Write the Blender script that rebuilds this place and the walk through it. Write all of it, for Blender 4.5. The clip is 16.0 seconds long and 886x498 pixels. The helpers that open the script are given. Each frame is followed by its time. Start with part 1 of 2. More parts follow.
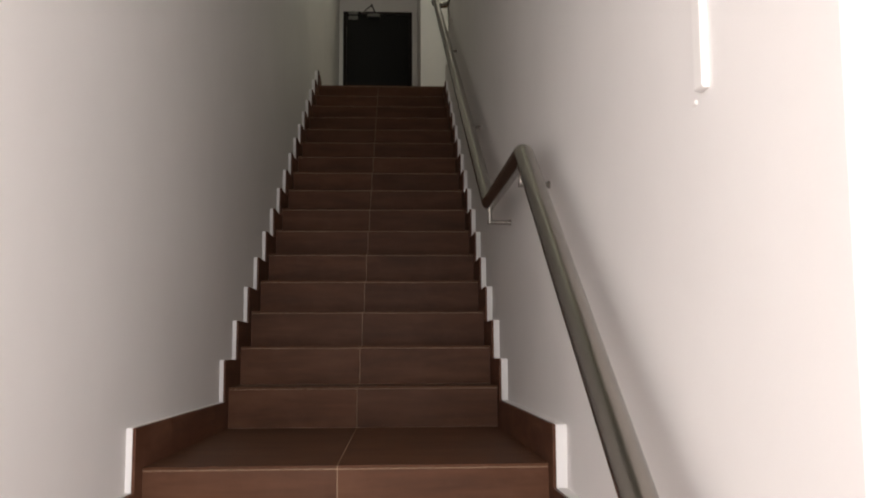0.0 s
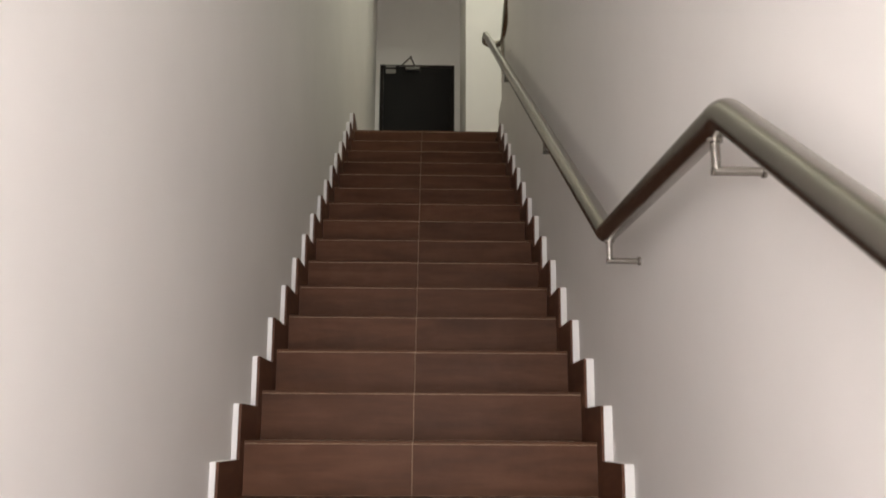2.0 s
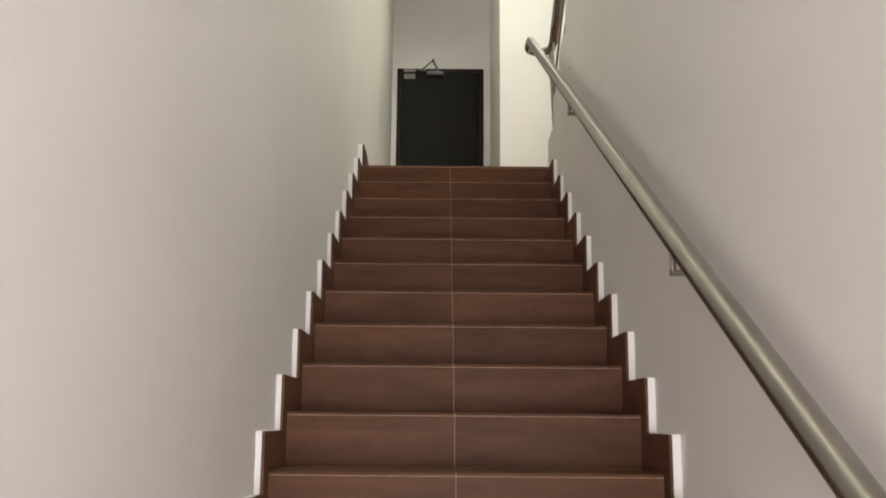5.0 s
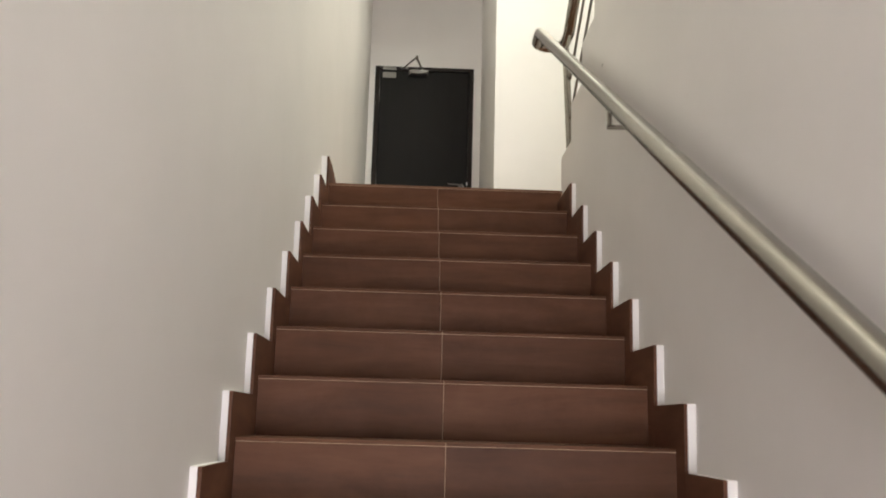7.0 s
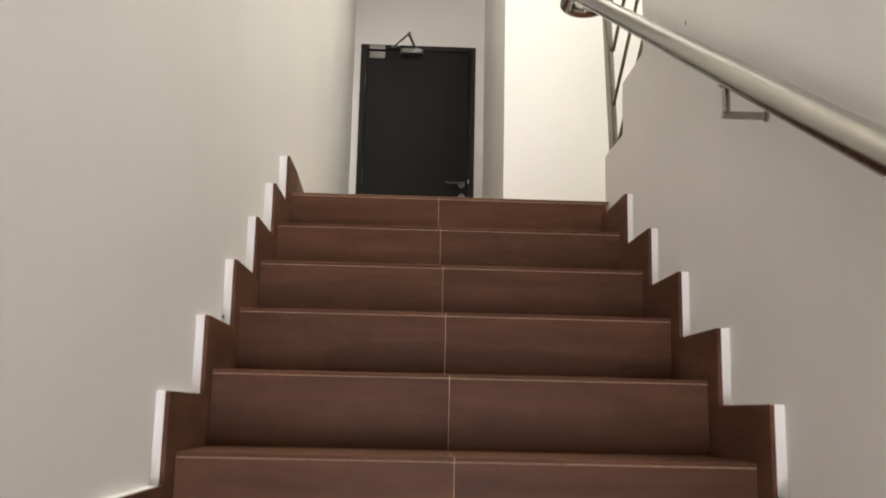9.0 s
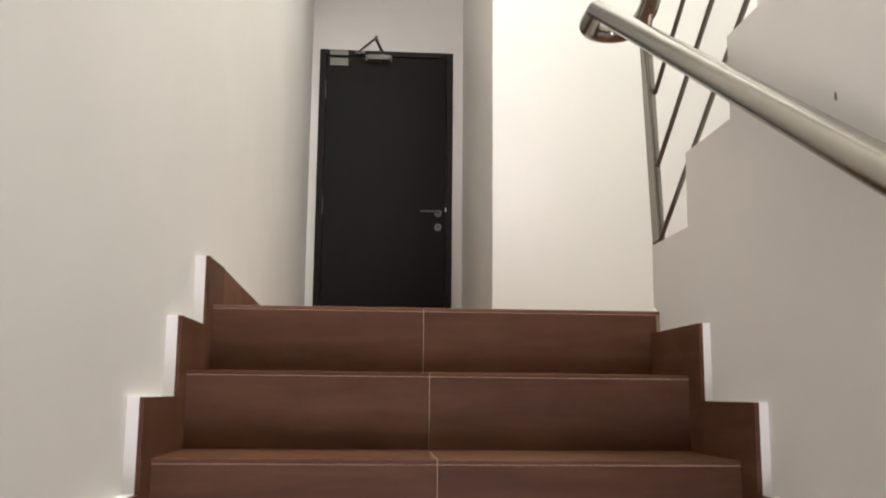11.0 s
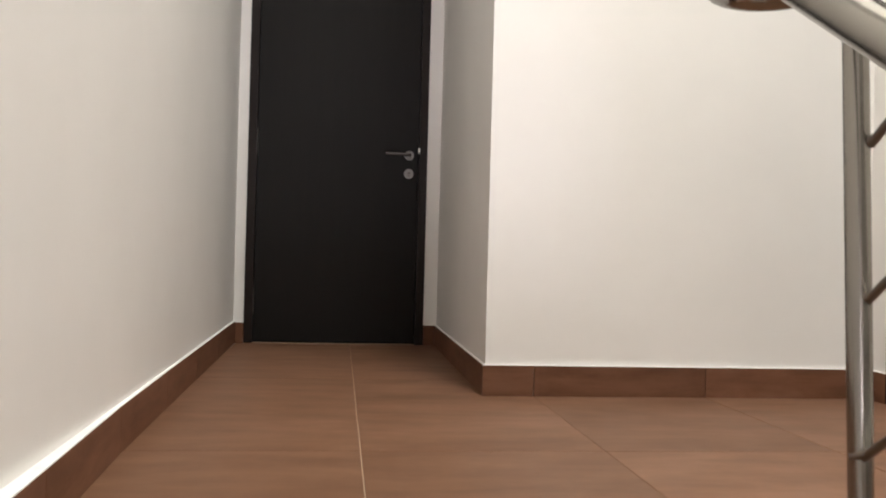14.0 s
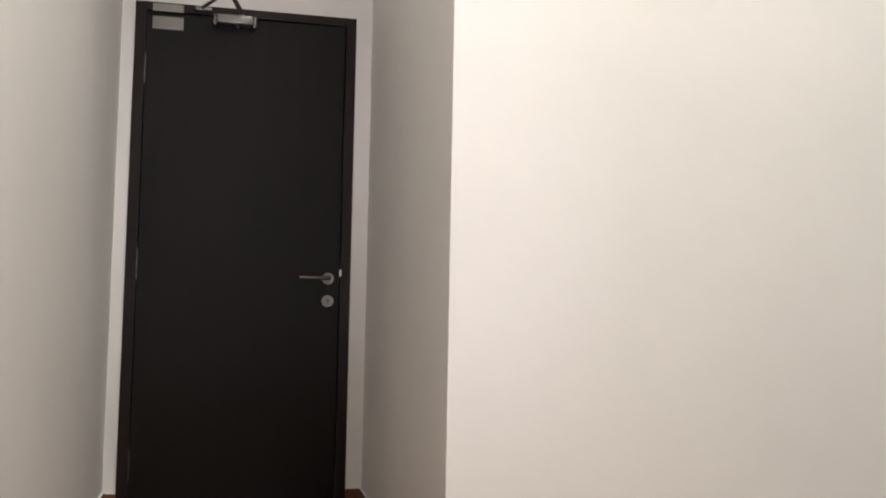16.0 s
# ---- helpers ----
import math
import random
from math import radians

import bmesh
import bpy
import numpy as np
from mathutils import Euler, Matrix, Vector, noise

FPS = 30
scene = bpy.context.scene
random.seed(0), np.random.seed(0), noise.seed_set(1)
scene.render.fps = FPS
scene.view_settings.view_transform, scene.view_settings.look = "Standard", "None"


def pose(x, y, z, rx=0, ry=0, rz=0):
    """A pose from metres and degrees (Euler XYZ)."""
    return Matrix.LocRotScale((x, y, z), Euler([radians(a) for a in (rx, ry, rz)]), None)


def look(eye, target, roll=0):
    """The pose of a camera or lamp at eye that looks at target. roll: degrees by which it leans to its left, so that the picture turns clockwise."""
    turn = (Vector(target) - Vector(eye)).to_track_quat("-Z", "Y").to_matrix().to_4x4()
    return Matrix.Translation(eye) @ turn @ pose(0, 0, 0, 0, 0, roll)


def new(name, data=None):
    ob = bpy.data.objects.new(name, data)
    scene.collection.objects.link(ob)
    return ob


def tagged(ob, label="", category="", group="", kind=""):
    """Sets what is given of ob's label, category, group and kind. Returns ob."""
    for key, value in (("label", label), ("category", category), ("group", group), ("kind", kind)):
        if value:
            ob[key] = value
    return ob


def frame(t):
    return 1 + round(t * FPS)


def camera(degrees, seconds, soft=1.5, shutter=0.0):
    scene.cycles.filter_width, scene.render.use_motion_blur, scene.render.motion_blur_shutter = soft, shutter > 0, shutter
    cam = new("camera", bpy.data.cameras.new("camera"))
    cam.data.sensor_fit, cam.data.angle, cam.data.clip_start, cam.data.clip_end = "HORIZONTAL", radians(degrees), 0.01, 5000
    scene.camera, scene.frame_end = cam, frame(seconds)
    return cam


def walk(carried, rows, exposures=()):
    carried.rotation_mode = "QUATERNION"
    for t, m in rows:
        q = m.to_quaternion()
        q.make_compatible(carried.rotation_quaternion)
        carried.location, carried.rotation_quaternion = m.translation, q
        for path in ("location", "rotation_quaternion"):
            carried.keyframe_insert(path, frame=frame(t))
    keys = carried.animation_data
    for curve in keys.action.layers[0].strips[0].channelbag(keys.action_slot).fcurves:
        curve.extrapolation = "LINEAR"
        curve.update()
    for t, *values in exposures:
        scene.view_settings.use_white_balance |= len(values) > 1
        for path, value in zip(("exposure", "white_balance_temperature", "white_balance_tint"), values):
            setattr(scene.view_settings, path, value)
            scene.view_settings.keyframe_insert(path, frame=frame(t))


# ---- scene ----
# Camera: seconds, x, y, z, yaw, pitch, roll
cam = camera(51.47, 16.0, soft=1.9, shutter=0.4)
ROWS = [
    (0.0, 0.213, -8.395, 1.195, -2.96, 6.40, -0.28),
    (0.5, 0.190, -8.148, 1.217, -2.20, 8.51, -0.52),
    (1.0, 0.185, -7.819, 1.235, -0.39, 9.90, -0.36),
    (1.5, 0.131, -7.490, 1.227, -0.13, 10.38, -0.05),
    (2.0, 0.082, -7.164, 1.247, -1.15, 11.41, 0.32),
    (2.5, 0.054, -6.833, 1.352, -0.53, 13.18, 0.50),
    (3.0, -0.022, -6.571, 1.467, -0.08, 13.55, 0.57),
    (5.5, 0.005, -5.438, 2.212, -0.04, 10.21, 0.47),
    (6.0, 0.002, -5.172, 2.330, -0.59, 10.73, 0.47),
    (6.5, 0.017, -4.856, 2.452, -0.53, 10.81, 1.46),
    (7.0, -0.041, -4.499, 2.497, -1.55, 10.79, 1.59),
    (7.5, -0.058, -4.176, 2.519, -2.28, 10.34, 1.42),
    (8.0, -0.019, -3.832, 2.632, -1.53, 10.42, 0.98),
    (8.5, -0.040, -3.563, 2.753, -1.25, 10.27, 1.15),
    (9.0, -0.050, -3.323, 2.887, -2.00, 10.08, 1.26),
    (9.5, -0.050, -3.089, 3.031, -2.09, 10.31, 0.81),
    (10.0, -0.086, -2.862, 3.187, -3.12, 10.06, 0.93),
    (12.5, -0.007, -1.717, 3.828, -4.80, 7.65, 0.53),
    (13.0, 0.024, -1.483, 3.969, -5.11, 7.54, 0.96),
    (13.5, 0.001, -1.275, 4.071, -4.58, 5.46, 0.85),
    (14.0, -0.019, -1.058, 4.186, -6.42, 0.10, 1.49),
    (14.5, -0.005, -0.864, 4.317, -7.14, -0.41, 1.37),
    (15.0, -0.011, -0.640, 4.429, -8.77, 0.98, 1.17),
    (15.5, -0.014, -0.437, 4.550, -13.05, 2.44, 1.02),
    (16.0, -0.025, -0.188, 4.555, -12.24, 3.89, 1.06),
]
walk(cam, [(t, pose(x, y, z, 0, 0, yaw) @ pose(0, 0, 0, 90 + pitch) @ pose(0, 0, 0, 0, 0, roll)) for t, x, y, z, yaw, pitch, roll in ROWS],
     exposures=((0.0, -1.4, 6550, 10), (1.5, -0.6, 6500, 9), (3.0, 0.03, 6500, 9), (5.5, 0.57, 6400, 10), (7.0, 0.78, 6350, 12), (10.0, 0.93, 6200, 15), (12.5, 0.92, 6050, 18), (14.5, 0.92, 6100, 19), (16.0, 0.78, 6100, 20)))

# Plan: stairs run along +y, floor of the hall at z = 0, top landing at z = T
T = 3.675
RISE, GOING = 0.175, 0.292
LAND = 1.329            # depth of the middle landing
XL, XR = -0.53, 0.692   # side walls of the stairs
TL, TR = -0.50, 0.654   # ends of the treads, at the skirting
SPLIT = 0.047           # joint in the middle of the treads
HALL_Y, HALL_END, HALL_W, HALL_X = -7.45, -9.2, -2.2, 2.6
ROOF = T + 6.0
WALL_Y = 2.172          # white wall facing the stairs
ALC_X, DOOR_Y = 0.506, 3.845
SIDE_X = 1.95           # far side of the upper flight
UP_RISE, UP_GOING, UP_Y, UP_N = 0.187, 0.29, 0.048, 14
UP_END = -5.3

# ---- light ----
world = bpy.data.worlds.new("sky")
scene.world = world
world.use_nodes = True
wn = world.node_tree.nodes
sky = wn.new("ShaderNodeTexSky")
sky.sky_type, sky.sun_disc = "NISHITA", False
sky.sun_elevation, sky.sun_rotation = radians(48), radians(200)
world.node_tree.links.new(sky.outputs["Color"], wn["Background"].inputs["Color"])
wn["Background"].inputs["Strength"].default_value = 0.1


def area_light(name, watts, colour, sx, sy, eye, target):
    data = bpy.data.lights.new(name, "AREA")
    data.shape, data.size, data.size_y, data.energy, data.color = "RECTANGLE", sx, sy, watts, colour
    ob = new(name, data)
    ob.matrix_world = look(eye, target)
    return ob


# daylight through the entrance behind, and an added, unseen overhead lamp over the upper flight
area_light("entrance_daylight", 485, (1.0, 0.955, 0.955), 4.5, 2.55, (0.1, HALL_END - 0.1, 1.3), (0.1, 0, 1.3))
area_light("added_overhead_light", 172, (0.98, 1.0, 0.82), 1.0, 3.0, (1.36, -0.55, ROOF + 0.1), (1.36, -0.55, 0))


# ---- materials ----
def material(name, base, rough=0.6, metal=0.0):
    m = bpy.data.materials.new(name)
    m.use_nodes = True
    b = m.node_tree.nodes["Principled BSDF"]
    b.inputs["Base Color"].default_value = (*base, 1)
    b.inputs["Roughness"].default_value = rough
    b.inputs["Metallic"].default_value = metal
    return m


def link(m, a, out, b, inp):
    m.node_tree.links.new(a.outputs[out], b.inputs[inp])


def node(m, kind, **values):
    n = m.node_tree.nodes.new(kind)
    for key, value in values.items():
        n.inputs[key.replace("_", " ")].default_value = value
    return n


def space(m, scale=(1, 1, 1), own=False):
    """World-sized coordinates; own: shifted for each object."""
    g = m.node_tree.nodes.new("ShaderNodeNewGeometry")
    mp = m.node_tree.nodes.new("ShaderNodeMapping")
    mp.inputs["Scale"].default_value = scale
    link(m, g, "Position", mp, "Vector")
    if own:
        info = m.node_tree.nodes.new("ShaderNodeObjectInfo")
        mul = m.node_tree.nodes.new("ShaderNodeMath")
        mul.operation = "MULTIPLY"
        mul.inputs[1].default_value = 37.0
        link(m, info, "Random", mul, 0)
        comb = m.node_tree.nodes.new("ShaderNodeCombineXYZ")
        for k in "XYZ":
            link(m, mul, "Value", comb, k)
        link(m, comb, "Vector", mp, "Location")
    return mp


def ramp(m, stops):
    n = m.node_tree.nodes.new("ShaderNodeValToRGB")
    while len(n.color_ramp.elements) < len(stops):
        n.color_ramp.elements.new(0.5)
    for e, (p, c) in zip(n.color_ramp.elements, stops):
        e.position, e.color = p, (*c, 1)
    return n


def bump(m, source, out, strength, distance=0.002):
    b = node(m, "ShaderNodeBump", Strength=strength, Distance=distance)
    link(m, source, out, b, "Height")
    link(m, b, "Normal", m.node_tree.nodes["Principled BSDF"], "Normal")


def paint(name, c, rough):
    """Rolled emulsion: faint broad clouding, fine roller grain."""
    m = material(name, c, rough)
    b = m.node_tree.nodes["Principled BSDF"]
    big = node(m, "ShaderNodeTexNoise", Scale=1.3, Detail=5.0, Roughness=0.6)
    link(m, space(m), "Vector", big, "Vector")
    r = ramp(m, [(0.3, tuple(v * 0.955 for v in c)), (0.7, tuple(min(1, v * 1.02) for v in c))])
    link(m, big, "Fac", r, "Fac")
    link(m, r, "Color", b, "Base Color")
    fine = node(m, "ShaderNodeTexNoise", Scale=260.0, Detail=3.0)
    wave = node(m, "ShaderNodeTexNoise", Scale=5.0, Detail=2.0)
    link(m, space(m), "Vector", fine, "Vector")
    link(m, space(m), "Vector", wave, "Vector")
    add = m.node_tree.nodes.new("ShaderNodeMath")
    add.operation = "MULTIPLY_ADD"
    add.inputs[1].default_value = 6.0
    link(m, wave, "Fac", add, 0)
    link(m, fine, "Fac", add, 2)
    bump(m, add, "Value", 0.12, 0.0015)
    return m


def tile_material(name, dark, mid, light, rough, scale):
    """Terracotta-brown porcelain with streaks along its length."""
    m = material(name, mid, rough)
    b = m.node_tree.nodes["Principled BSDF"]
    streak = node(m, "ShaderNodeTexNoise", Scale=1.0, Detail=6.0, Roughness=0.62, Distortion=0.4)
    link(m, space(m, scale, True), "Vector", streak, "Vector")
    r = ramp(m, [(0.28, dark), (0.5, mid), (0.74, light)])
    link(m, streak, "Fac", r, "Fac")
    dust = node(m, "ShaderNodeTexNoise", Scale=4.5, Detail=6.0, Roughness=0.7)
    link(m, space(m, (1, 1, 1), True), "Vector", dust, "Vector")
    rr = ramp(m, [(0.45, (0, 0, 0)), (0.8, (0.28, 0.28, 0.28))])
    link(m, dust, "Fac", rr, "Fac")
    mix = m.node_tree.nodes.new("ShaderNodeMix")
    mix.data_type = "RGBA"
    mix.inputs[7].default_value = (*[v * 1.25 + 0.02 for v in light], 1)
    link(m, rr, "Color", mix, 0)
    link(m, r, "Color", mix, 6)
    m.node_tree.links.new(mix.outputs[2], b.inputs["Base Color"])
    info = m.node_tree.nodes.new("ShaderNodeObjectInfo")
    vary = node(m, "ShaderNodeHueSaturation")
    mr = node(m, "ShaderNodeMapRange", To_Min=0.88, To_Max=1.12)
    link(m, info, "Random", mr, "Value")
    link(m, mr, "Result", vary, "Value")
    m.node_tree.links.new(mix.outputs[2], vary.inputs["Color"])
    link(m, vary, "Color", b, "Base Color")
    grain = node(m, "ShaderNodeTexNoise", Scale=3.0, Detail=5.0)
    link(m, space(m, tuple(s * 2 for s in scale), True), "Vector", grain, "Vector")
    bump(m, grain, "Fac", 0.15, 0.001)
    return m


def steel(name, c, rough, scale):
    m = material(name, c, rough, 1.0)
    b = m.node_tree.nodes["Principled BSDF"]
    n = node(m, "ShaderNodeTexNoise", Scale=1.0, Detail=4.0)
    link(m, space(m, scale), "Vector", n, "Vector")
    mr = node(m, "ShaderNodeMapRange", To_Min=rough * 0.75, To_Max=rough * 1.3)
    link(m, n, "Fac", mr, "Value")
    link(m, mr, "Result", b, "Roughness")
    return m


def lacquer(name, c, rough):
    m = material(name, c, rough)
    n = node(m, "ShaderNodeTexNoise", Scale=1.0, Detail=5.0, Roughness=0.6)
    link(m, space(m, (30, 30, 2.0)), "Vector", n, "Vector")
    r = ramp(m, [(0.3, tuple(v * 0.8 for v in c)), (0.7, tuple(v * 1.25 for v in c))])
    link(m, n, "Fac", r, "Fac")
    b = m.node_tree.nodes["Principled BSDF"]
    link(m, r, "Color", b, "Base Color")
    mr = node(m, "ShaderNodeMapRange", To_Min=rough - 0.06, To_Max=rough + 0.08)
    link(m, n, "Fac", mr, "Value")
    link(m, mr, "Result", b, "Roughness")
    bump(m, n, "Fac", 0.06, 0.0008)
    return m


PAINT = paint("white_emulsion", (0.80, 0.77, 0.745), 0.5)
EDGE = paint("white_filler", (0.82, 0.80, 0.78), 0.7)
SCREED = paint("grey_screed", (0.36, 0.34, 0.32), 0.8)
TILE = tile_material("brown_tile", (0.062, 0.0245, 0.0112), (0.090, 0.0360, 0.0165), (0.122, 0.0525, 0.0262), 0.52, (2.2, 16, 16))
# brown_tile again, lighter and yellower: the landing's light is in the colour
LIT_FLOOR_TILE = tile_material("brown_tile_lit", (0.122, 0.058, 0.031), (0.162, 0.080, 0.0445), (0.205, 0.107, 0.064), 0.50, (2.2, 9, 9))
SKIRT = tile_material("skirting_tile", (0.064, 0.0260, 0.0138), (0.097, 0.0405, 0.0222), (0.140, 0.0635, 0.0360), 0.52, (10, 3, 16))
# lit copy of the skirting tile, brightened as the landing light would
LIT_SKIRT = tile_material("lit_skirting_tile", (0.105, 0.045, 0.024), (0.150, 0.067, 0.037), (0.195, 0.094, 0.055), 0.5, (3, 3, 16))
GROUT = paint("grout", (0.40, 0.28, 0.19), 0.85)
STEEL = steel("brushed_steel", (0.31, 0.288, 0.258), 0.23, (900, 25, 900))
ROD_STEEL = steel("rod_steel", (0.20, 0.18, 0.16), 0.32, (60, 60, 60))
LEAF = lacquer("charcoal_door", (0.0060, 0.0046, 0.0041), 0.52)
FRAME = lacquer("dark_brown_frame", (0.014, 0.009, 0.0075), 0.45)
for dm in (LEAF, FRAME):
    dm.node_tree.nodes["Principled BSDF"].inputs["Specular IOR Level"].default_value = 0.22
for dm in (TILE, LIT_FLOOR_TILE, SKIRT, LIT_SKIRT):
    dm.node_tree.nodes["Principled BSDF"].inputs["Specular IOR Level"].default_value = 0.15
PLATE = steel("satin_plate", (0.22, 0.21, 0.20), 0.36, (40, 40, 200))
DARKSTEEL = steel("dull_steel", (0.15, 0.135, 0.125), 0.35, (80, 80, 80))
PVC = material("white_pvc", (0.85, 0.82, 0.79), 0.35)
BLACK = material("keyway_black", (0.01, 0.01, 0.01), 0.5)


# ---- builders ----
def box(bm, x0, x1, y0, y1, z0, z1, bevel=0.0):
    r = bmesh.ops.create_cube(bm, size=1, matrix=Matrix.Translation(((x0 + x1) / 2, (y0 + y1) / 2, (z0 + z1) / 2)) @ Matrix.Diagonal((x1 - x0, y1 - y0, z1 - z0, 1)))
    if bevel:
        es = {e for v in r["verts"] for e in v.link_edges}
        bmesh.ops.bevel(bm, geom=list(es), offset=bevel, segments=2, affect="EDGES", profile=0.5)
    return bm


def block(x0, x1, y0, y1, z0, z1, bevel=0.0):
    return box(bmesh.new(), x0, x1, y0, y1, z0, z1, bevel)


def prism(poly, x0, x1, bm=None):
    """A (y, z) outline drawn out along x."""
    bm = bm or bmesh.new()
    vs = [bm.verts.new((x0, y, z)) for y, z in poly]
    f = bm.faces.new(vs)
    out = bmesh.ops.extrude_face_region(bm, geom=[f])
    bmesh.ops.translate(bm, vec=(x1 - x0, 0, 0), verts=[v for v in out["geom"] if isinstance(v, bmesh.types.BMVert)])
    bmesh.ops.recalc_face_normals(bm, faces=bm.faces)
    return bm


def rod(bm, a, b, r, seg=16):
    a, b = Vector(a), Vector(b)
    d = b - a
    m = Matrix.Translation((a + b) / 2) @ d.to_track_quat("Z", "Y").to_matrix().to_4x4()
    bmesh.ops.create_cone(bm, cap_ends=True, segments=seg, radius1=r, radius2=r, depth=d.length, matrix=m)
    return bm


def tube(points, r, seg=28):
    """A tube swept along a polyline, mitred at its bends."""
    bm = bmesh.new()
    pts = [Vector(p) for p in points]
    rings = []
    side = None
    for i, p in enumerate(pts):
        a = (pts[i] - pts[i - 1]).normalized() if i else (pts[1] - pts[0]).normalized()
        b = (pts[i + 1] - pts[i]).normalized() if i + 1 < len(pts) else a
        tan = (a + b).normalized()
        if side is None:
            side = Vector((1, 0, 0)) if abs(a.x) < 0.9 else Vector((0, 0, 1))
        u = (side - side.dot(a) * a).normalized()
        w = a.cross(u)
        ring = []
        for k in range(seg):
            q = 2 * math.pi * k / seg
            d = u * math.cos(q) * r + w * math.sin(q) * r
            d = d - a * (d.dot(tan) / a.dot(tan))
            ring.append(bm.verts.new(p + d))
        rings.append(ring)
        side = (u - u.dot(b) * b).normalized() if u.cross(b).length > 1e-3 else side
    for r0, r1 in zip(rings, rings[1:]):
        for k in range(seg):
            bm.faces.new((r0[k], r0[(k + 1) % seg], r1[(k + 1) % seg], r1[k]))
    bm.faces.new(rings[0])
    bm.faces.new(rings[-1])
    bmesh.ops.recalc_face_normals(bm, faces=bm.faces)
    return bm


def mesh_of(name, bm, mat, smooth=False):
    me = bpy.data.meshes.new(name)
    bm.to_mesh(me)
    bm.free()
    me.materials.append(mat)
    if smooth:
        me.shade_smooth()
        me.set_sharp_from_angle(angle=radians(35))
    return me


def part(name, bm, mat, parent, label="", smooth=False):
    ob = new(name, mesh_of(name, bm, mat, smooth))
    ob.parent = parent
    return tagged(ob, label)


def thing(name, bm, mat, label, category, group="", kind="", smooth=False):
    return tagged(new(name, mesh_of(name, bm, mat, smooth)), label, category, group, kind)


def base(name, at, label, category, group="", kind=""):
    e = new(name)
    e.matrix_world = Matrix.Translation(at)
    e.empty_display_size = 0.1
    return tagged(e, label, category, group, kind)


def setting(name, bm, mat, label, category):
    return thing(name, bm, mat, label, category, kind="structure")


# ---- large structure ----
TH = 0.18
setting("floor_hall", block(HALL_W - TH, HALL_X + TH, HALL_END - TH, -6.86, -0.25, -0.0015), GROUT, "screed bed under the brown hall floor tiles", "floor")
WX = lambda y: -0.526 - 0.0066 * max(0.0, y + 1.5)   # the west wall bends slightly out of true
bm = bmesh.new()
foot = [bm.verts.new((x, y, -0.25)) for x, y in ((WX(HALL_Y), HALL_Y), (WX(-1.5), -1.5), (WX(4.2), 4.2), (XL - TH, 4.2), (XL - TH, HALL_Y))]
up = bmesh.ops.extrude_face_region(bm, geom=[bm.faces.new(foot)])
bmesh.ops.translate(bm, vec=(0, 0, ROOF + 0.25), verts=[v for v in up["geom"] if isinstance(v, bmesh.types.BMVert)])
bmesh.ops.recalc_face_normals(bm, faces=bm.faces)
setting("wall_west", bm, PAINT, "long plain white plastered wall beside the stairs", "wall")

WE = lambda y: 0.680 - 0.0024 * y   # the wall between the flights, a little off parallel
# wall between the two flights; its head follows the steps of the upper flight
prof = [(UP_Y, T - 0.3)]
for k in range(UP_N):
    prof += [(UP_Y - k * UP_GOING, T + (k + 1) * UP_RISE), (UP_Y - (k + 1) * UP_GOING, T + (k + 1) * UP_RISE)]
yk = UP_Y - UP_N * UP_GOING
prof += [(yk, ROOF), (HALL_Y, ROOF), (HALL_Y, -0.25), (UP_Y, -0.25)]
bm = prism(prof[1:], 0.0, 0.11)
for v in bm.verts:
    v.co.x += WE(v.co.y)
setting("wall_between_flights", bm, PAINT, "white wall with a stepped head between two stair flights", "wall")
setting("wall_hall_front", block(XR + 0.10, HALL_X, HALL_Y, HALL_Y + 0.12, -0.25, 2.8), PAINT, "white wall end facing the hall", "wall")
setting("wall_hall_side", block(HALL_W, XL - TH, HALL_Y, HALL_Y + 0.12, -0.25, 2.8), PAINT, "white wall end facing the hall", "wall")
setting("wall_hall_west", block(HALL_W - TH, HALL_W, HALL_END - TH, HALL_Y + 0.12, -0.25, 2.8), PAINT, "plain white hall wall", "wall")
setting("wall_hall_east", block(HALL_X, HALL_X + TH, HALL_END - TH, HALL_Y + 0.12, -0.25, 2.8), PAINT, "plain white hall wall", "wall")
bm = block(HALL_W, -2.15, HALL_END - TH, HALL_END, -0.25, 2.8)
box(bm, 2.35, HALL_X, HALL_END - TH, HALL_END, -0.25, 2.8)
box(bm, -2.15, 2.35, HALL_END - TH, HALL_END, 2.6, 2.8)
setting("wall_south", bm, PAINT, "white hall wall with the entrance opening", "wall")
setting("ceiling_hall", block(HALL_W, HALL_X, HALL_END, HALL_Y, 2.8, 3.0), PAINT, "plain white hall ceiling", "ceiling")
setting("wall_over_hall", block(XL, XR, HALL_Y - 0.12, HALL_Y, 3.0, ROOF), PAINT, "white wall above the hall ceiling", "wall")
# ceiling out of view; its opening is added for the overhead lamp
bm = block(XL, 0.84, HALL_Y, DOOR_Y + 0.3, ROOF, ROOF + 0.2)
box(bm, 0.84, SIDE_X + TH, HALL_Y, -2.15, ROOF, ROOF + 0.2)
box(bm, 0.84, SIDE_X + TH, 1.05, DOOR_Y + 0.3, ROOF, ROOF + 0.2)
setting("ceiling", bm, PAINT, "unseen white ceiling over the stairs with an added light opening", "ceiling")

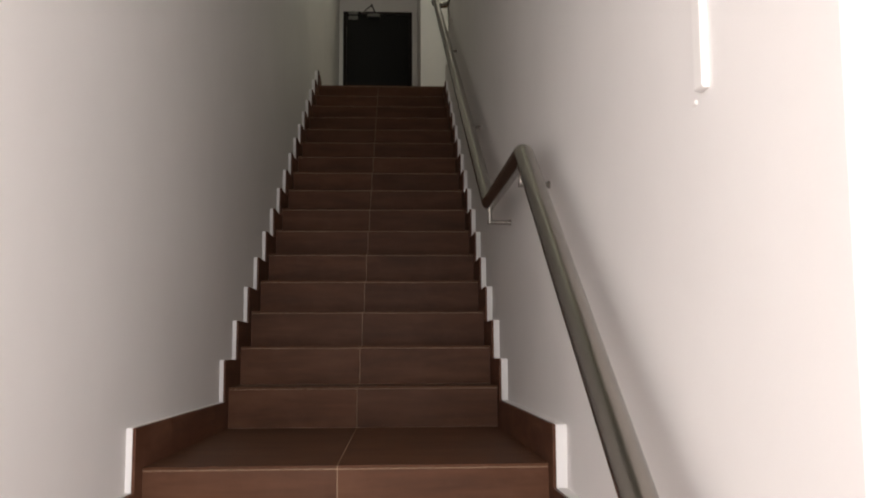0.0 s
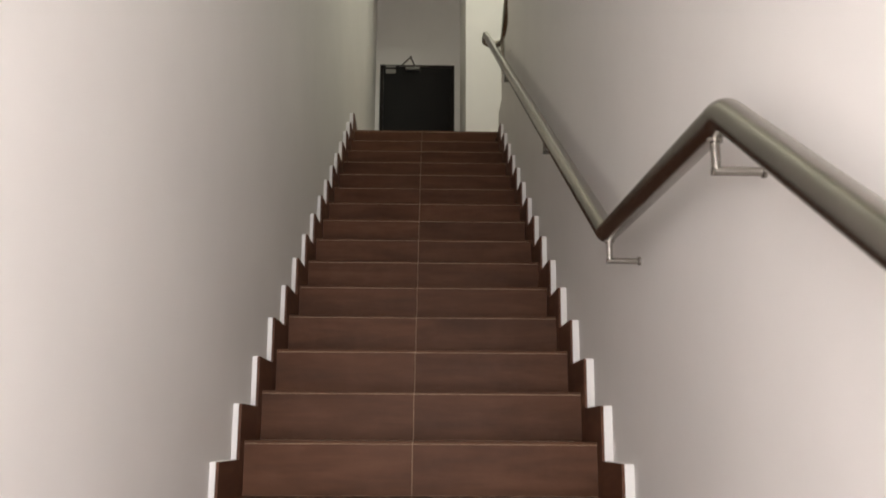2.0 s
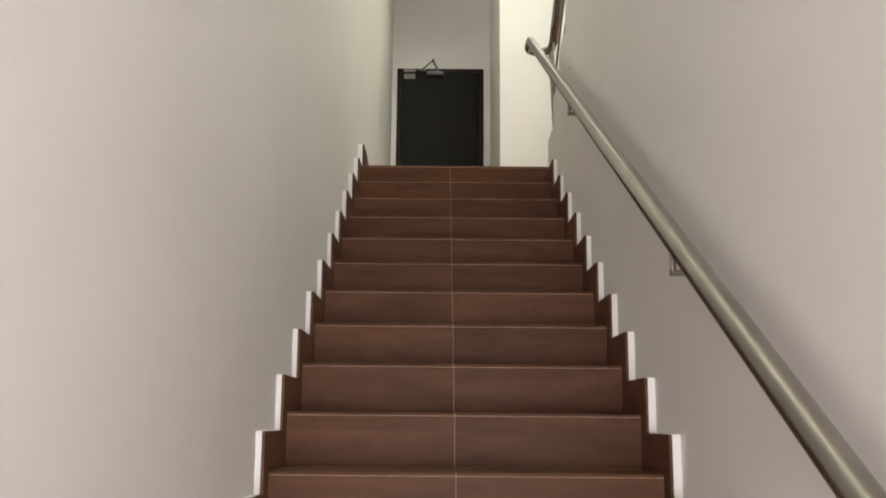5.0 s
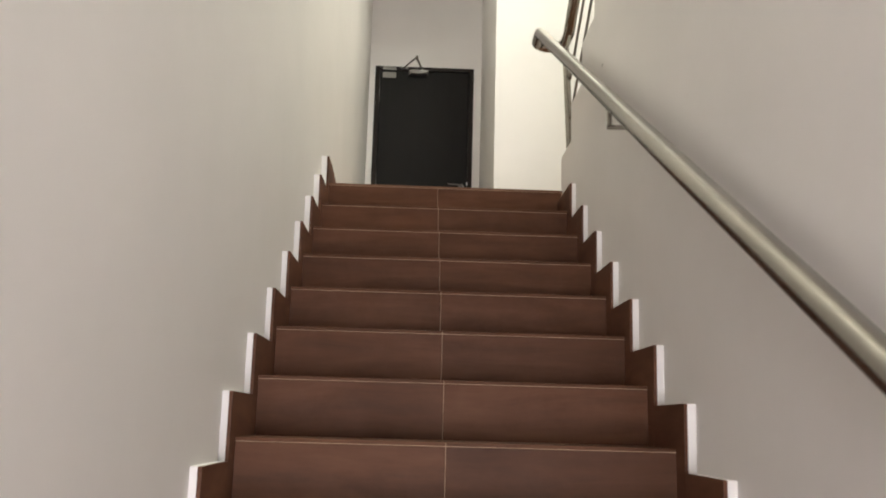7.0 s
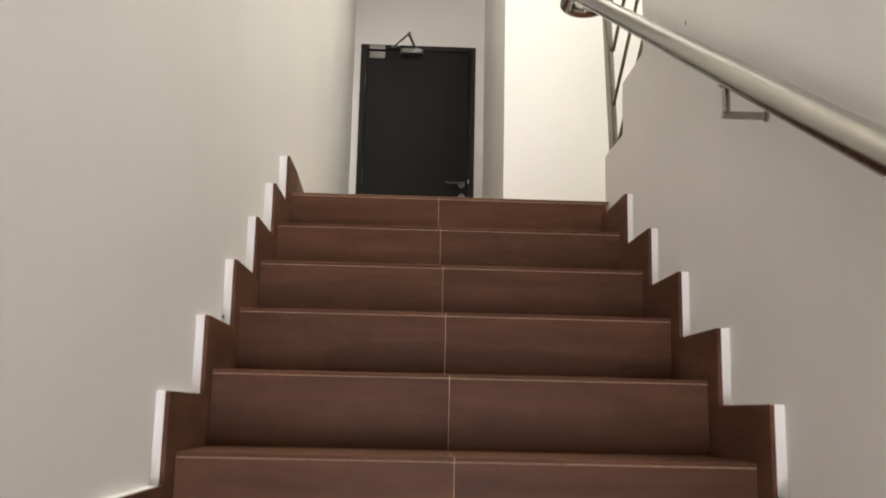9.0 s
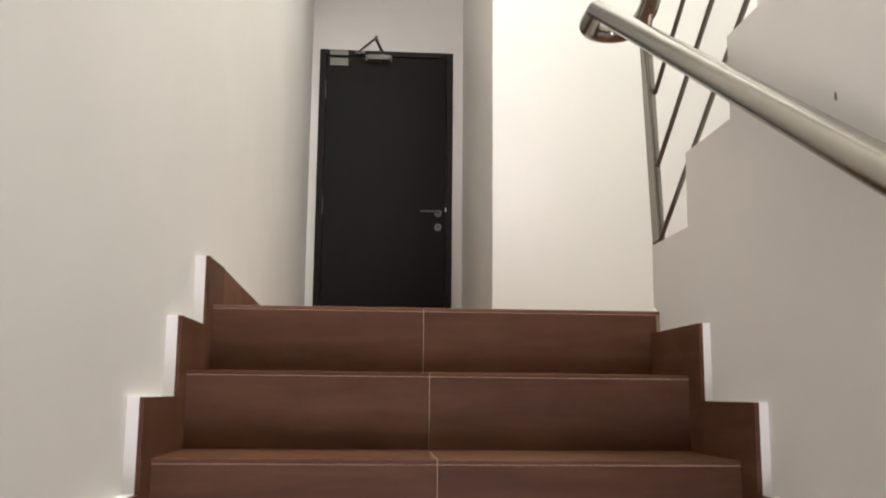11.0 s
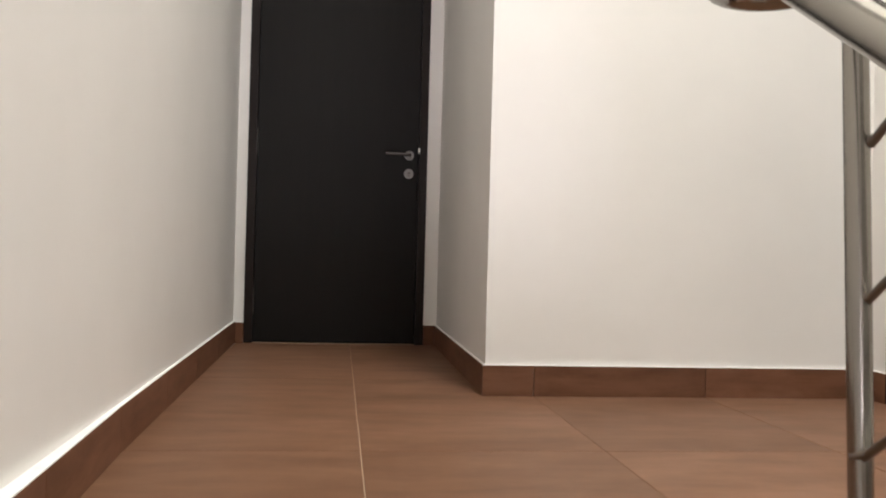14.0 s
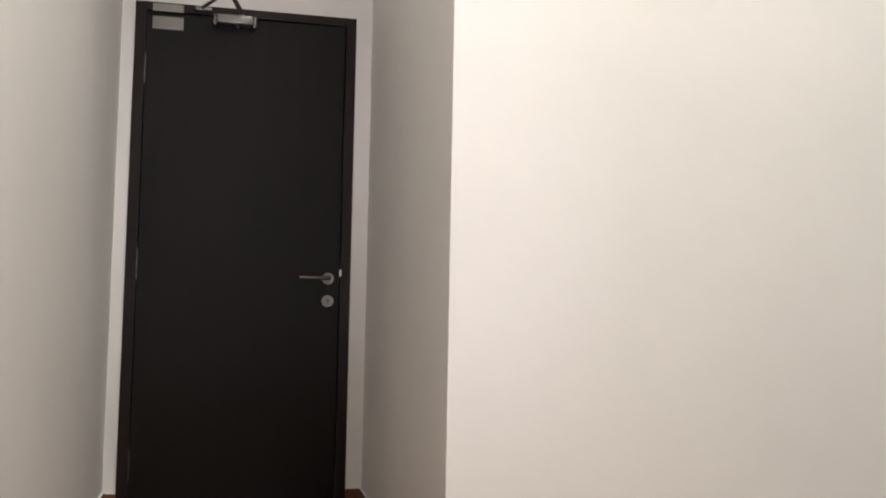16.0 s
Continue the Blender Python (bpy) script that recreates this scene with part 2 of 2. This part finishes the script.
# top landing: wall facing the stairs, recess with the door
bm = block(ALC_X, SIDE_X + TH, WALL_Y, WALL_Y + 0.12, T - 0.25, ROOF)
box(bm, ALC_X, ALC_X + 0.12, WALL_Y + 0.12, DOOR_Y + 0.3, T - 0.25, ROOF)
setting("wall_north", bm, PAINT, "white wall and return beside the door recess", "wall")
# unseen slab added to keep overhead light off the recess
setting("recess_light_block", block(XL - 0.02, ALC_X, WALL_Y, DOOR_Y, T + 3.5, T + 3.65), PAINT, "added unseen white slab that shades the door recess", "ceiling")
DXL, DXR, DH = -0.508, 0.435, 2.176
bm = block(XL - TH, DXL, DOOR_Y, DOOR_Y + 0.12, T - 0.25, ROOF)
box(bm, DXR, ALC_X, DOOR_Y, DOOR_Y + 0.12, T - 0.25, ROOF)
box(bm, DXL, DXR, DOOR_Y, DOOR_Y + 0.12, T + DH, ROOF)
setting("wall_door_recess", bm, PAINT, "white wall round the dark door", "wall")
setting("wall_behind_door", block(XL - TH, ALC_X + 0.12, DOOR_Y + 0.14, DOOR_Y + 0.3, T - 0.25, T + DH + 0.2), PAINT, "plain wall closing the room behind the door", "wall")
D2A, D2B = 1.10, 2.045
setting("wall_behind_side_door", block(SIDE_X + TH + 0.01, SIDE_X + TH + 0.1, D2A - 0.2, D2B + 0.2, T - 0.25, T + DH + 0.2), PAINT, "plain wall closing the room behind the side door", "wall")
bm = block(SIDE_X, SIDE_X + TH, UP_END - TH, D2A, T - 0.25, ROOF)
box(bm, SIDE_X, SIDE_X + TH, D2B, WALL_Y, T - 0.25, ROOF)
box(bm, SIDE_X, SIDE_X + TH, D2A, D2B, T + DH, ROOF)
setting("wall_east", bm, PAINT, "white wall beside the upper flight with a dark door", "wall")
setting("wall_upper_end", block(XR + 0.10, SIDE_X, UP_END - TH, UP_END, T, ROOF), PAINT, "plain white end wall of the upper flight", "wall")
setting("floor_landing", block(XL, SIDE_X + TH, 0.02, DOOR_Y + 0.3, T - 0.25, T - 0.0015), GROUT, "pale tile bed and joints of the top landing", "floor")
prof = [(UP_Y, T - 0.2)]
for k in range(UP_N):
    prof += [(UP_Y - k * UP_GOING, T + (k + 1) * UP_RISE - 0.003), (UP_Y - (k + 1) * UP_GOING, T + (k + 1) * UP_RISE - 0.003)]
prof += [(UP_END, T + UP_N * UP_RISE - 0.003), (UP_END, T + UP_N * UP_RISE - 0.25), (yk, T + UP_N * UP_RISE - 0.25)]
setting("upper_stairs", prism(prof, XR + 0.10, SIDE_X), SCREED, "pale grey cement steps of the upper flight", "stairs")

# main stairs: concrete core, 5 lower risers, middle landing, 16 upper risers
MID_Z = T - 16 * RISE
N0 = -15 * GOING - LAND      # nosing of the middle landing
steps = [(N0 - (4 - k) * GOING, MID_Z - (4 - k) * RISE) for k in range(5)]
steps += [(-(15 - k) * GOING, MID_Z + (k + 1) * RISE) for k in range(16)]
prof, z = [(steps[0][0] + 0.002, -0.25)], -0.0015
for y, zz in steps:
    prof += [(y + 0.002, z), (y + 0.002, zz - 0.0015)]
    z = zz - 0.0015
prof += [(0.02, z), (0.02, -0.25)]
stairs = setting("stairs", prism(prof, XL, XR), GROUT, "straight stair with brown tiled treads and pale joints", "stairs")

# ---- stainless handrail ----
RX, RR = 0.594, 0.0303   # at the top end; lower down it runs nearer to the wall
SL = RISE / GOING


def bend(points, at, r, n=5):
    """Points with the corner at index `at` rounded."""
    a, c, b = (Vector(points[at + k]) for k in (-1, 0, 1))
    u, w = (a - c).normalized(), (b - c).normalized()
    out = []
    for k in range(n + 1):
        s = k / n
        out.append((c + u * r) * (1 - s) ** 2 + 2 * s * (1 - s) * c + (c + w * r) * s * s)
    return out


rail_z = T - 1.874
LX = 0.604
p1, p2 = Vector((LX, -5.645, rail_z)), Vector((LX, -4.595, rail_z + 0.016))
LOW_SL = 0.634
low = p1 - Vector((0.02, 1.65, 1.65 * LOW_SL))
p3 = Vector((RX, 0.275, T + 0.970))
pts = [low] + bend([low, p1, p2], 1, 0.03) + bend([p1, p2, p3], 1, 0.02) + bend([p2, p3, p3 + Vector((0, 0.1, 0))], 1, 0.012, 3)
cr, cyb = 0.080, 0.385
for k in range(13):
    q = math.pi * k / 12
    pts.append(Vector((RX + cr - cr * math.cos(q), cyb + cr * math.sin(q), T + 0.970)))
UX = RX + 2 * cr
u0 = Vector((UX, 0.27, T + 0.970))
u1 = Vector((UX, UP_Y - UP_N * UP_GOING, T + 0.970 + (0.27 - UP_Y + UP_N * UP_GOING) * UP_RISE / UP_GOING))
pts += bend([Vector((UX, cyb, T + 0.970)), u0, u1], 1, 0.03) + [u1]
rail = base("handrail", (RX, -5.645, rail_z), "continuous brushed stainless steel handrail on wall brackets", "handrail")


def under(bm, parent_at):
    bmesh.ops.translate(bm, vec=-Vector(parent_at), verts=bm.verts)
    return bm


RB = (RX, -5.645, rail_z)
part("tube", under(tube(pts, RR), RB), STEEL, rail, smooth=True)


def bracket(y, z, drop=0.082):
    """An angled stainless arm: down from the tube, then into the wall."""
    bx = LX + (RX - LX) * max(0.0, y - p2.y) / (p3.y - p2.y)
    wx = WE(y)
    bm = bmesh.new()
    rod(bm, (bx, y, z - RR + 0.004), (bx, y, z - drop), 0.0083)
    rod(bm, (bx - 0.0083, y, z - drop), (wx - 0.004, y, z - drop), 0.0083)
    bmesh.ops.create_uvsphere(bm, u_segments=12, v_segments=8, radius=0.0083, matrix=Matrix.Translation((bx, y, z - drop)))
    br = part("bracket", under(bm, RB), STEEL, rail, "polished steel bracket", True)
    bm = bmesh.new()
    rod(bm, (wx - 0.006, y, z - drop), (wx + 0.002, y, z - drop), 0.012)
    fl = part("wall_flange", under(bm, RB), STEEL, br, smooth=True)
    bm = bmesh.new()
    rod(bm, (bx, y, z - RR - 0.004), (bx, y, z - RR + 0.004), 0.014)
    part("saddle", under(bm, RB), STEEL, br, smooth=True)


slope = (p3.z - p2.z) / (p3.y - p2.y)
bracket(-5.585, rail_z, 0.088)
bracket(-4.625, rail_z + 0.015, 0.086)
for y in (-3.325, -1.512):
    bracket(y, p2.z + (y - p2.y) * slope, 0.098)
bracket(-7.0, p1.z + (-7.0 - p1.y) * LOW_SL)

# ---- balustrade of the upper flight ----
PX, PY, LEAN = 0.730, 0.225, 0.034   # the post is a little out of plumb
bal = base("balustrade", (PX, PY, T), "stainless steel post with three sloping rods", "balustrade")


def post(y, z0, z1):
    bm = bmesh.new()
    rod(bm, (PX + LEAN, y, z0), (PX, y, z1), 0.0187, 24)
    part("post", under(bm, (PX, PY, T)), STEEL, bal, smooth=True)



USL = UP_RISE / UP_GOING
post(PY, T, T + 0.862)
bm = tube([(PX + 0.002, PY, T + 0.85), (PX + 0.012, PY, T + 0.885), (UX - 0.004, PY, T + 0.938)], 0.0075, 12)
part("rail_stub", under(bm, (PX, PY, T)), STEEL, bal, smooth=True)
post(-1.24, T + 5 * UP_RISE, T + 0.970 + (0.27 + 1.24) * USL - 0.02)
for k in range(3):
    z0 = T + 0.222 + 0.2305 * k
    bm = bmesh.new()
    rod(bm, (PX + 0.022, PY - 0.012, z0), (PX + 0.022, -3.2, z0 + (PY - 0.012 + 3.2) * USL), 0.0068, 12)
    ro = part("rod", under(bm, (PX, PY, T)), ROD_STEEL, bal, "slim dark steel rod", True)
    bm = bmesh.new()
    rod(bm, (PX + 0.012, PY, z0), (PX + 0.022, PY - 0.022, z0 + 0.008), 0.008, 12)
    part("rod_socket", under(bm, (PX, PY, T)), ROD_STEEL, ro, smooth=True)


# ---- doors ----
def dark_door(name, w, h, label, closer):
    """Faces -y, its lower left frame corner at the origin; leaf, frame, ironmongery."""
    d = base(name, (0, 0, 0), label, "door", kind="structure")
    fw = 0.044
    bm = prism([(0.0, 0), (0.12, 0), (0.12, h), (0.0, h)], 0, fw)
    jl = part("frame_jamb", bm, FRAME, d, "dark brown door frame")
    part("frame_jamb", block(w - fw, w, 0, 0.12, 0, h, 0.002), FRAME, d)
    part("frame_head", block(fw, w - fw, 0, 0.12, h - 0.036, h, 0.002), FRAME, d)
    part("door_stop", block(w - fw - 0.012, w - fw + 0.001, 0.05, 0.07, 0, h - 0.036), FRAME, d)
    leaf = part("leaf", block(fw + 0.003, w - fw - 0.003, 0.012, 0.052, 0.006, h - 0.039, 0.002), LEAF, d, "flush charcoal door leaf")
    for z in (0.22, 1.055, 1.887):
        bm = bmesh.new()
        for k in range(3):
            rod(bm, (fw + 0.001, 0.008, z - 0.066 + k * 0.045), (fw + 0.001, 0.008, z - 0.024 + k * 0.045), 0.0045, 12)
        part("hinge", bm, PLATE, d, "satin steel butt hinge", True)
    part("threshold", block(fw, w - fw, -0.003, 0.011, -0.001, 0.002, 0.0005), GROUT, d, "thin pale joint under the leaf")
    hx = 0.846
    # lever on a round rose
    bm = bmesh.new()
    rod(bm, (hx, 0.013, 1.012), (hx, 0.003, 1.012), 0.0255, 28)
    rose = part("lever_handle", bm, PLATE, d, "satin steel lever handle", True)
    part("lever", tube([(hx, 0.004, 1.012), (hx, -0.045, 1.012)] + [(hx - 0.004 - 0.01 * k, -0.05 - 0.002 * k, 1.012) for k in range(2)] + [(hx - 0.128, -0.054, 1.014)], 0.0085, 14), DARKSTEEL, rose, smooth=True)
    bm = bmesh.new()
    rod(bm, (hx, 0.013, 0.914), (hx, 0.003, 0.914), 0.0255, 28)
    esc = part("lock_rose", bm, PLATE, d, "round satin lock escutcheon", True)
    bm = bmesh.new()
    rod(bm, (hx, 0.004, 0.917), (hx, 0.0, 0.917), 0.0085, 16)
    box(bm, hx - 0.004, hx + 0.004, 0.0, 0.004, 0.898, 0.917)
    part("cylinder", bm, DARKSTEEL, esc, smooth=True)
    part("keyway", block(hx - 0.001, hx + 0.001, -0.001, 0.001, 0.911, 0.922), BLACK, esc)
    part("strike_plate", block(w - fw - 0.006, w - fw + 0.004, -0.002, 0.004, 1.022, 1.052, 0.001), PVC, d, "small white latch keep")
    if closer:
        # fixing plates, body, two-part arm reaching out from the leaf
        part("fixing_plate", block(0.070, 0.198, 0.007, 0.013, 2.062, 2.118, 0.0015), PLATE, d, "blank satin steel plate")
        part("fixing_plate", block(0.070, 0.198, -0.005, 0.001, 2.136, 2.170, 0.0015), PLATE, d)
        cl = part("door_closer", block(0.338, 0.490, -0.044, 0.013, 2.098, 2.136, 0.006), PLATE, d, "silver overhead door closer", True)
        part("end_cap", block(0.322, 0.338, -0.040, 0.013, 2.086, 2.134, 0.004), DARKSTEEL, cl, smooth=True)
        part("end_cap", block(0.490, 0.506, -0.040, 0.013, 2.086, 2.134, 0.004), DARKSTEEL, cl, smooth=True)
        bm = bmesh.new()
        rod(bm, (0.425, -0.02, 2.099), (0.425, -0.02, 2.082), 0.009)
        part("valve", bm, DARKSTEEL, cl, smooth=True)
        bm = bmesh.new()
        rod(bm, (0.44, -0.02, 2.136), (0.44, -0.02, 2.160), 0.011)
        part("spindle", bm, PLATE, cl, smooth=True)
        el = Vector((0.395, -0.27, 2.156))
        part("arm", tube([(0.44, -0.02, 2.153), el], 0.010, 10), DARKSTEEL, cl, smooth=True)
        part("forearm", tube([el + Vector((0, 0, 0.010)), (0.275, -0.018, 2.162)], 0.0075, 10), DARKSTEEL, cl, smooth=True)
        bm = bmesh.new()
        rod(bm, el - Vector((0, 0, 0.012)), el + Vector((0, 0, 0.02)), 0.012)
        part("elbow", bm, DARKSTEEL, cl, smooth=True)
        part("arm_shoe", block(0.245, 0.315, -0.022, 0.001, 2.150, 2.166, 0.003), PLATE, cl, smooth=True)
    return d


d1 = dark_door("door_1", DXR - DXL, DH, "closed charcoal flush door in a dark frame with a closer", True)
d1.matrix_world = Matrix.Translation((DXL, DOOR_Y - 0.008, T + 0.002))
d2 = dark_door("door_2", D2B - D2A, DH, "closed charcoal flush door beside the upper flight", False)
d2.matrix_world = Matrix.Translation((SIDE_X - 0.008, D2B, T + 0.002)) @ Matrix.Rotation(radians(-90), 4, "Z")

# ---- white cable trunking on the hall end of the wall ----
TX = WE(-7.015)
trunk = base("cable_trunking", (TX, -7.015, 1.6), "white plastic cable trunking running up the wall", "trunking")
part("casing", under(block(TX - 0.010, TX + 0.001, -7.033, -7.002, 1.60, 3.9, 0.002), (TX, -7.015, 1.6)), PVC, trunk)
part("lid", under(block(TX - 0.0125, TX - 0.0085, -7.036, -6.999, 1.602, 3.9, 0.002), (TX, -7.015, 1.6)), PVC, trunk)
thing("cable_clip", block(TX - 0.005, TX + 0.001, -6.978, -6.958, 1.588, 1.596, 0.002), PAINT, "tiny white cable clip on the wall", "clip")
mk = thing("wall_plug", block(WE(-0.98) - 0.002, WE(-0.98) + 0.001, -0.986, -0.982, T + 0.268, T + 0.282, 0.0008), DARKSTEEL, "tiny dark screw in the white wall", "screw")


thing("nail", block(-0.528, -0.5235, -0.962, -0.955, 3.112, 3.119, 0.001), DARKSTEEL, "tiny dark nail head in the white wall", "nail")

# ragged filler where the wall end meets the top step
bm = bmesh.new()
rng = random.Random(4)
for k in range(9):
    c = Vector((WE(0) - 0.004 - 0.006 * rng.random(), 0.010 + 0.024 * rng.random(), T - 0.115 + 0.014 * k))
    bmesh.ops.create_icosphere(bm, subdivisions=1, radius=0.006 + 0.006 * rng.random(), matrix=Matrix.Translation(c) @ Matrix.Diagonal((0.7, 1.0, 1.5, 1)))
part("filler_drips", bm, EDGE, bpy.data.objects["wall_between_flights"], "ragged white filler drips")

# ---- tiles: treads, risers, skirting ----
EPS = 0.001


def tile_row(parent, name, y0, y1, z0, z1, xs, mat, bevel=0.0015):
    for a, b in zip(xs, xs[1:]):
        key = (round(b - a, 3), round(y1 - y0, 3), round(z1 - z0, 3), mat.name)
        if key not in MESHES:
            MESHES[key] = mesh_of(name, block(EPS, b - a - EPS, 0, y1 - y0, 0, z1 - z0, bevel), mat)
        ob = new(name, MESHES[key])
        ob.parent = parent
        ob.matrix_world = Matrix.Translation((a, y0, z0))


MESHES = {}
XS = (XL - 0.02, SPLIT, XR - 0.002)
z = 0.0
for i, (y, zz) in enumerate(steps):
    # pale bed left bare above each riser stands in for the nosing highlight
    tile_row(stairs, "riser_tile", y, y + 0.011, z + 0.001, zz - 0.0112, XS if i + 1 < len(steps) else (XS[0], SPLIT, 0.672), TILE)
    nxt = steps[i + 1][0] if i + 1 < len(steps) else None
    if nxt is not None:
        tile_row(stairs, "tread_tile", y - 0.001, nxt - 0.001, zz - 0.009, zz, XS, TILE, 0.002)
    z = zz

# landing floor tiles
floor = bpy.data.objects["floor_landing"]
YS = (-0.001, 1.27, 2.55, DOOR_Y + 0.06)
for a, b in zip(YS, YS[1:]):
    tile_row(floor, "floor_tile", a, b - 0.001, T - 0.009, T, XS if b < 0.1 else (XL - 0.02, SPLIT, ALC_X if a > WALL_Y else 0.6836), LIT_FLOOR_TILE)
    if a < WALL_Y - 0.1:
        tile_row(floor, "floor_tile", max(a, UP_Y + 0.002), min(b, WALL_Y) - 0.001, T - 0.009, T, (0.6821, 1.318, SIDE_X), LIT_FLOOR_TILE)
hall = bpy.data.objects["floor_hall"]
for k in range(4):
    y = -6.875 - 0.636 * (k + 1)
    tile_row(hall, "floor_tile", y, y + 0.634, -0.009, 0.0, (-2.2, -1.225, -0.589, SPLIT, 0.682, 1.318, 1.954, 2.59), TILE)

# stepped skirting on both walls: brown tile on a white filled edge
SKH, SKD = 0.116, 0.078


def skirting(side, wall_x, face_x, parent_name, end_y):
    sk = tagged(new(parent_name), "stepped brown tile skirting with white filled edges", "skirting", kind="structure")
    s = 1 if face_x > wall_x else -1
    zb = 0.0
    # level piece in the hall, before the first step
    pieces = [[(HALL_Y if s < 0 else HALL_END, 0.0), (steps[0][0] - SKD, 0.0), (steps[0][0] - SKD, SKH), (HALL_Y if s < 0 else HALL_END, SKH)]]
    for i, (y, zz) in enumerate(steps):
        ny = steps[i + 1][0] - SKD if i + 1 < len(steps) else end_y
        pieces.append([(y - SKD, zb), (y + 0.004, zb), (y + 0.004, zz), (ny, zz), (ny, zz + SKH), (y - SKD, zz + SKH)])
        zb = zz
    if s < 0:
        pieces.pop()
        pieces[-1] = [(p, q) if p < -0.1 else (UP_Y - 0.036, q) for p, q in pieces[-1]]
    level_piece = pieces[5]
    yj = -5.37
    pieces[5:6] = [level_piece[:3] + [(yj - 0.001, MID_Z), (yj - 0.001, MID_Z + SKH), level_piece[5]],
                   [(yj, MID_Z), (level_piece[3][0], MID_Z), (level_piece[3][0], MID_Z + SKH), (yj, MID_Z + SKH)]]
    for poly in pieces:
        poly = [(a + (0.0006 if a == poly[0][0] else 0), b) for a, b in poly]
        a, b = sorted((face_x, face_x - s * 0.009))
        part("skirting_tile", prism(poly, a, b), SKIRT, sk)
        a, b = sorted((face_x - s * 0.0085, wall_x - s * 0.02))
        back = [(p + 0.0012 if k in (0, len(poly) - 1) else p, q) for k, (p, q) in enumerate(poly)]
        part("filled_edge", prism(back, a, b), EDGE, sk, "white filled edge")
    return sk


skirting("west", XL, TL, "skirting_west", 0.16)
skirting("east", XR, TR, "skirting_east", UP_Y - 0.004)

# level skirting round the top landing
sk = tagged(new("skirting_landing"), "level brown tile skirting round the top landing", "skirting", kind="structure")


def level(x0, x1, y0, y1):
    part("skirting_tile", block(x0, x1, y0, y1, T, T + 0.108, 0.0012), LIT_SKIRT, sk)
    e = 0.0035
    part("sealant_bead", block(x0 if x1 - x0 > y1 - y0 else x0 + e * 0.3, x1, y0, y1, T + 0.1082, T + 0.111), EDGE, sk, "thin white sealant bead")


ST = 0.010
for a, b in ((0.162, 0.60), (0.602, 1.235), (1.237, 1.87), (1.872, 2.505), (2.507, 3.14), (3.142, DOOR_Y)):
    faces = [max(WX(y) + ST, TL - 0.030 * (y - 0.16)) for y in (a, b)]
    for z0, z1, mat, nm in ((T, T + 0.1135, LIT_SKIRT, "skirting_tile"), (T + 0.1137, T + 0.1165, EDGE, "sealant_bead")):
        bm = block(-1, 0, 0, 1, z0, z1)
        for v in bm.verts:
            k = 0 if v.co.y < 0.5 else 1
            v.co.x = faces[k] if v.co.x > -0.5 else WX((a, b)[k]) - 0.01
            v.co.y = (a, b)[k]
        part(nm, bm, mat, sk)
for a, b in ((ALC_X - ST, 0.681), (0.683, 1.317), (1.319, SIDE_X - ST - 0.001)):
    level(a, b, WALL_Y - ST, WALL_Y)
for a, b in ((WALL_Y + 0.001, 2.80), (2.802, 3.43), (3.432, DOOR_Y)):
    level(ALC_X - ST, ALC_X, a, b)
level(WX(DOOR_Y) + ST + 0.001, DXL - 0.001, DOOR_Y - ST, DOOR_Y)
level(DXR + 0.001, ALC_X - ST - 0.001, DOOR_Y - ST, DOOR_Y)
level(SIDE_X - ST, SIDE_X, D2B + 0.001, WALL_Y)
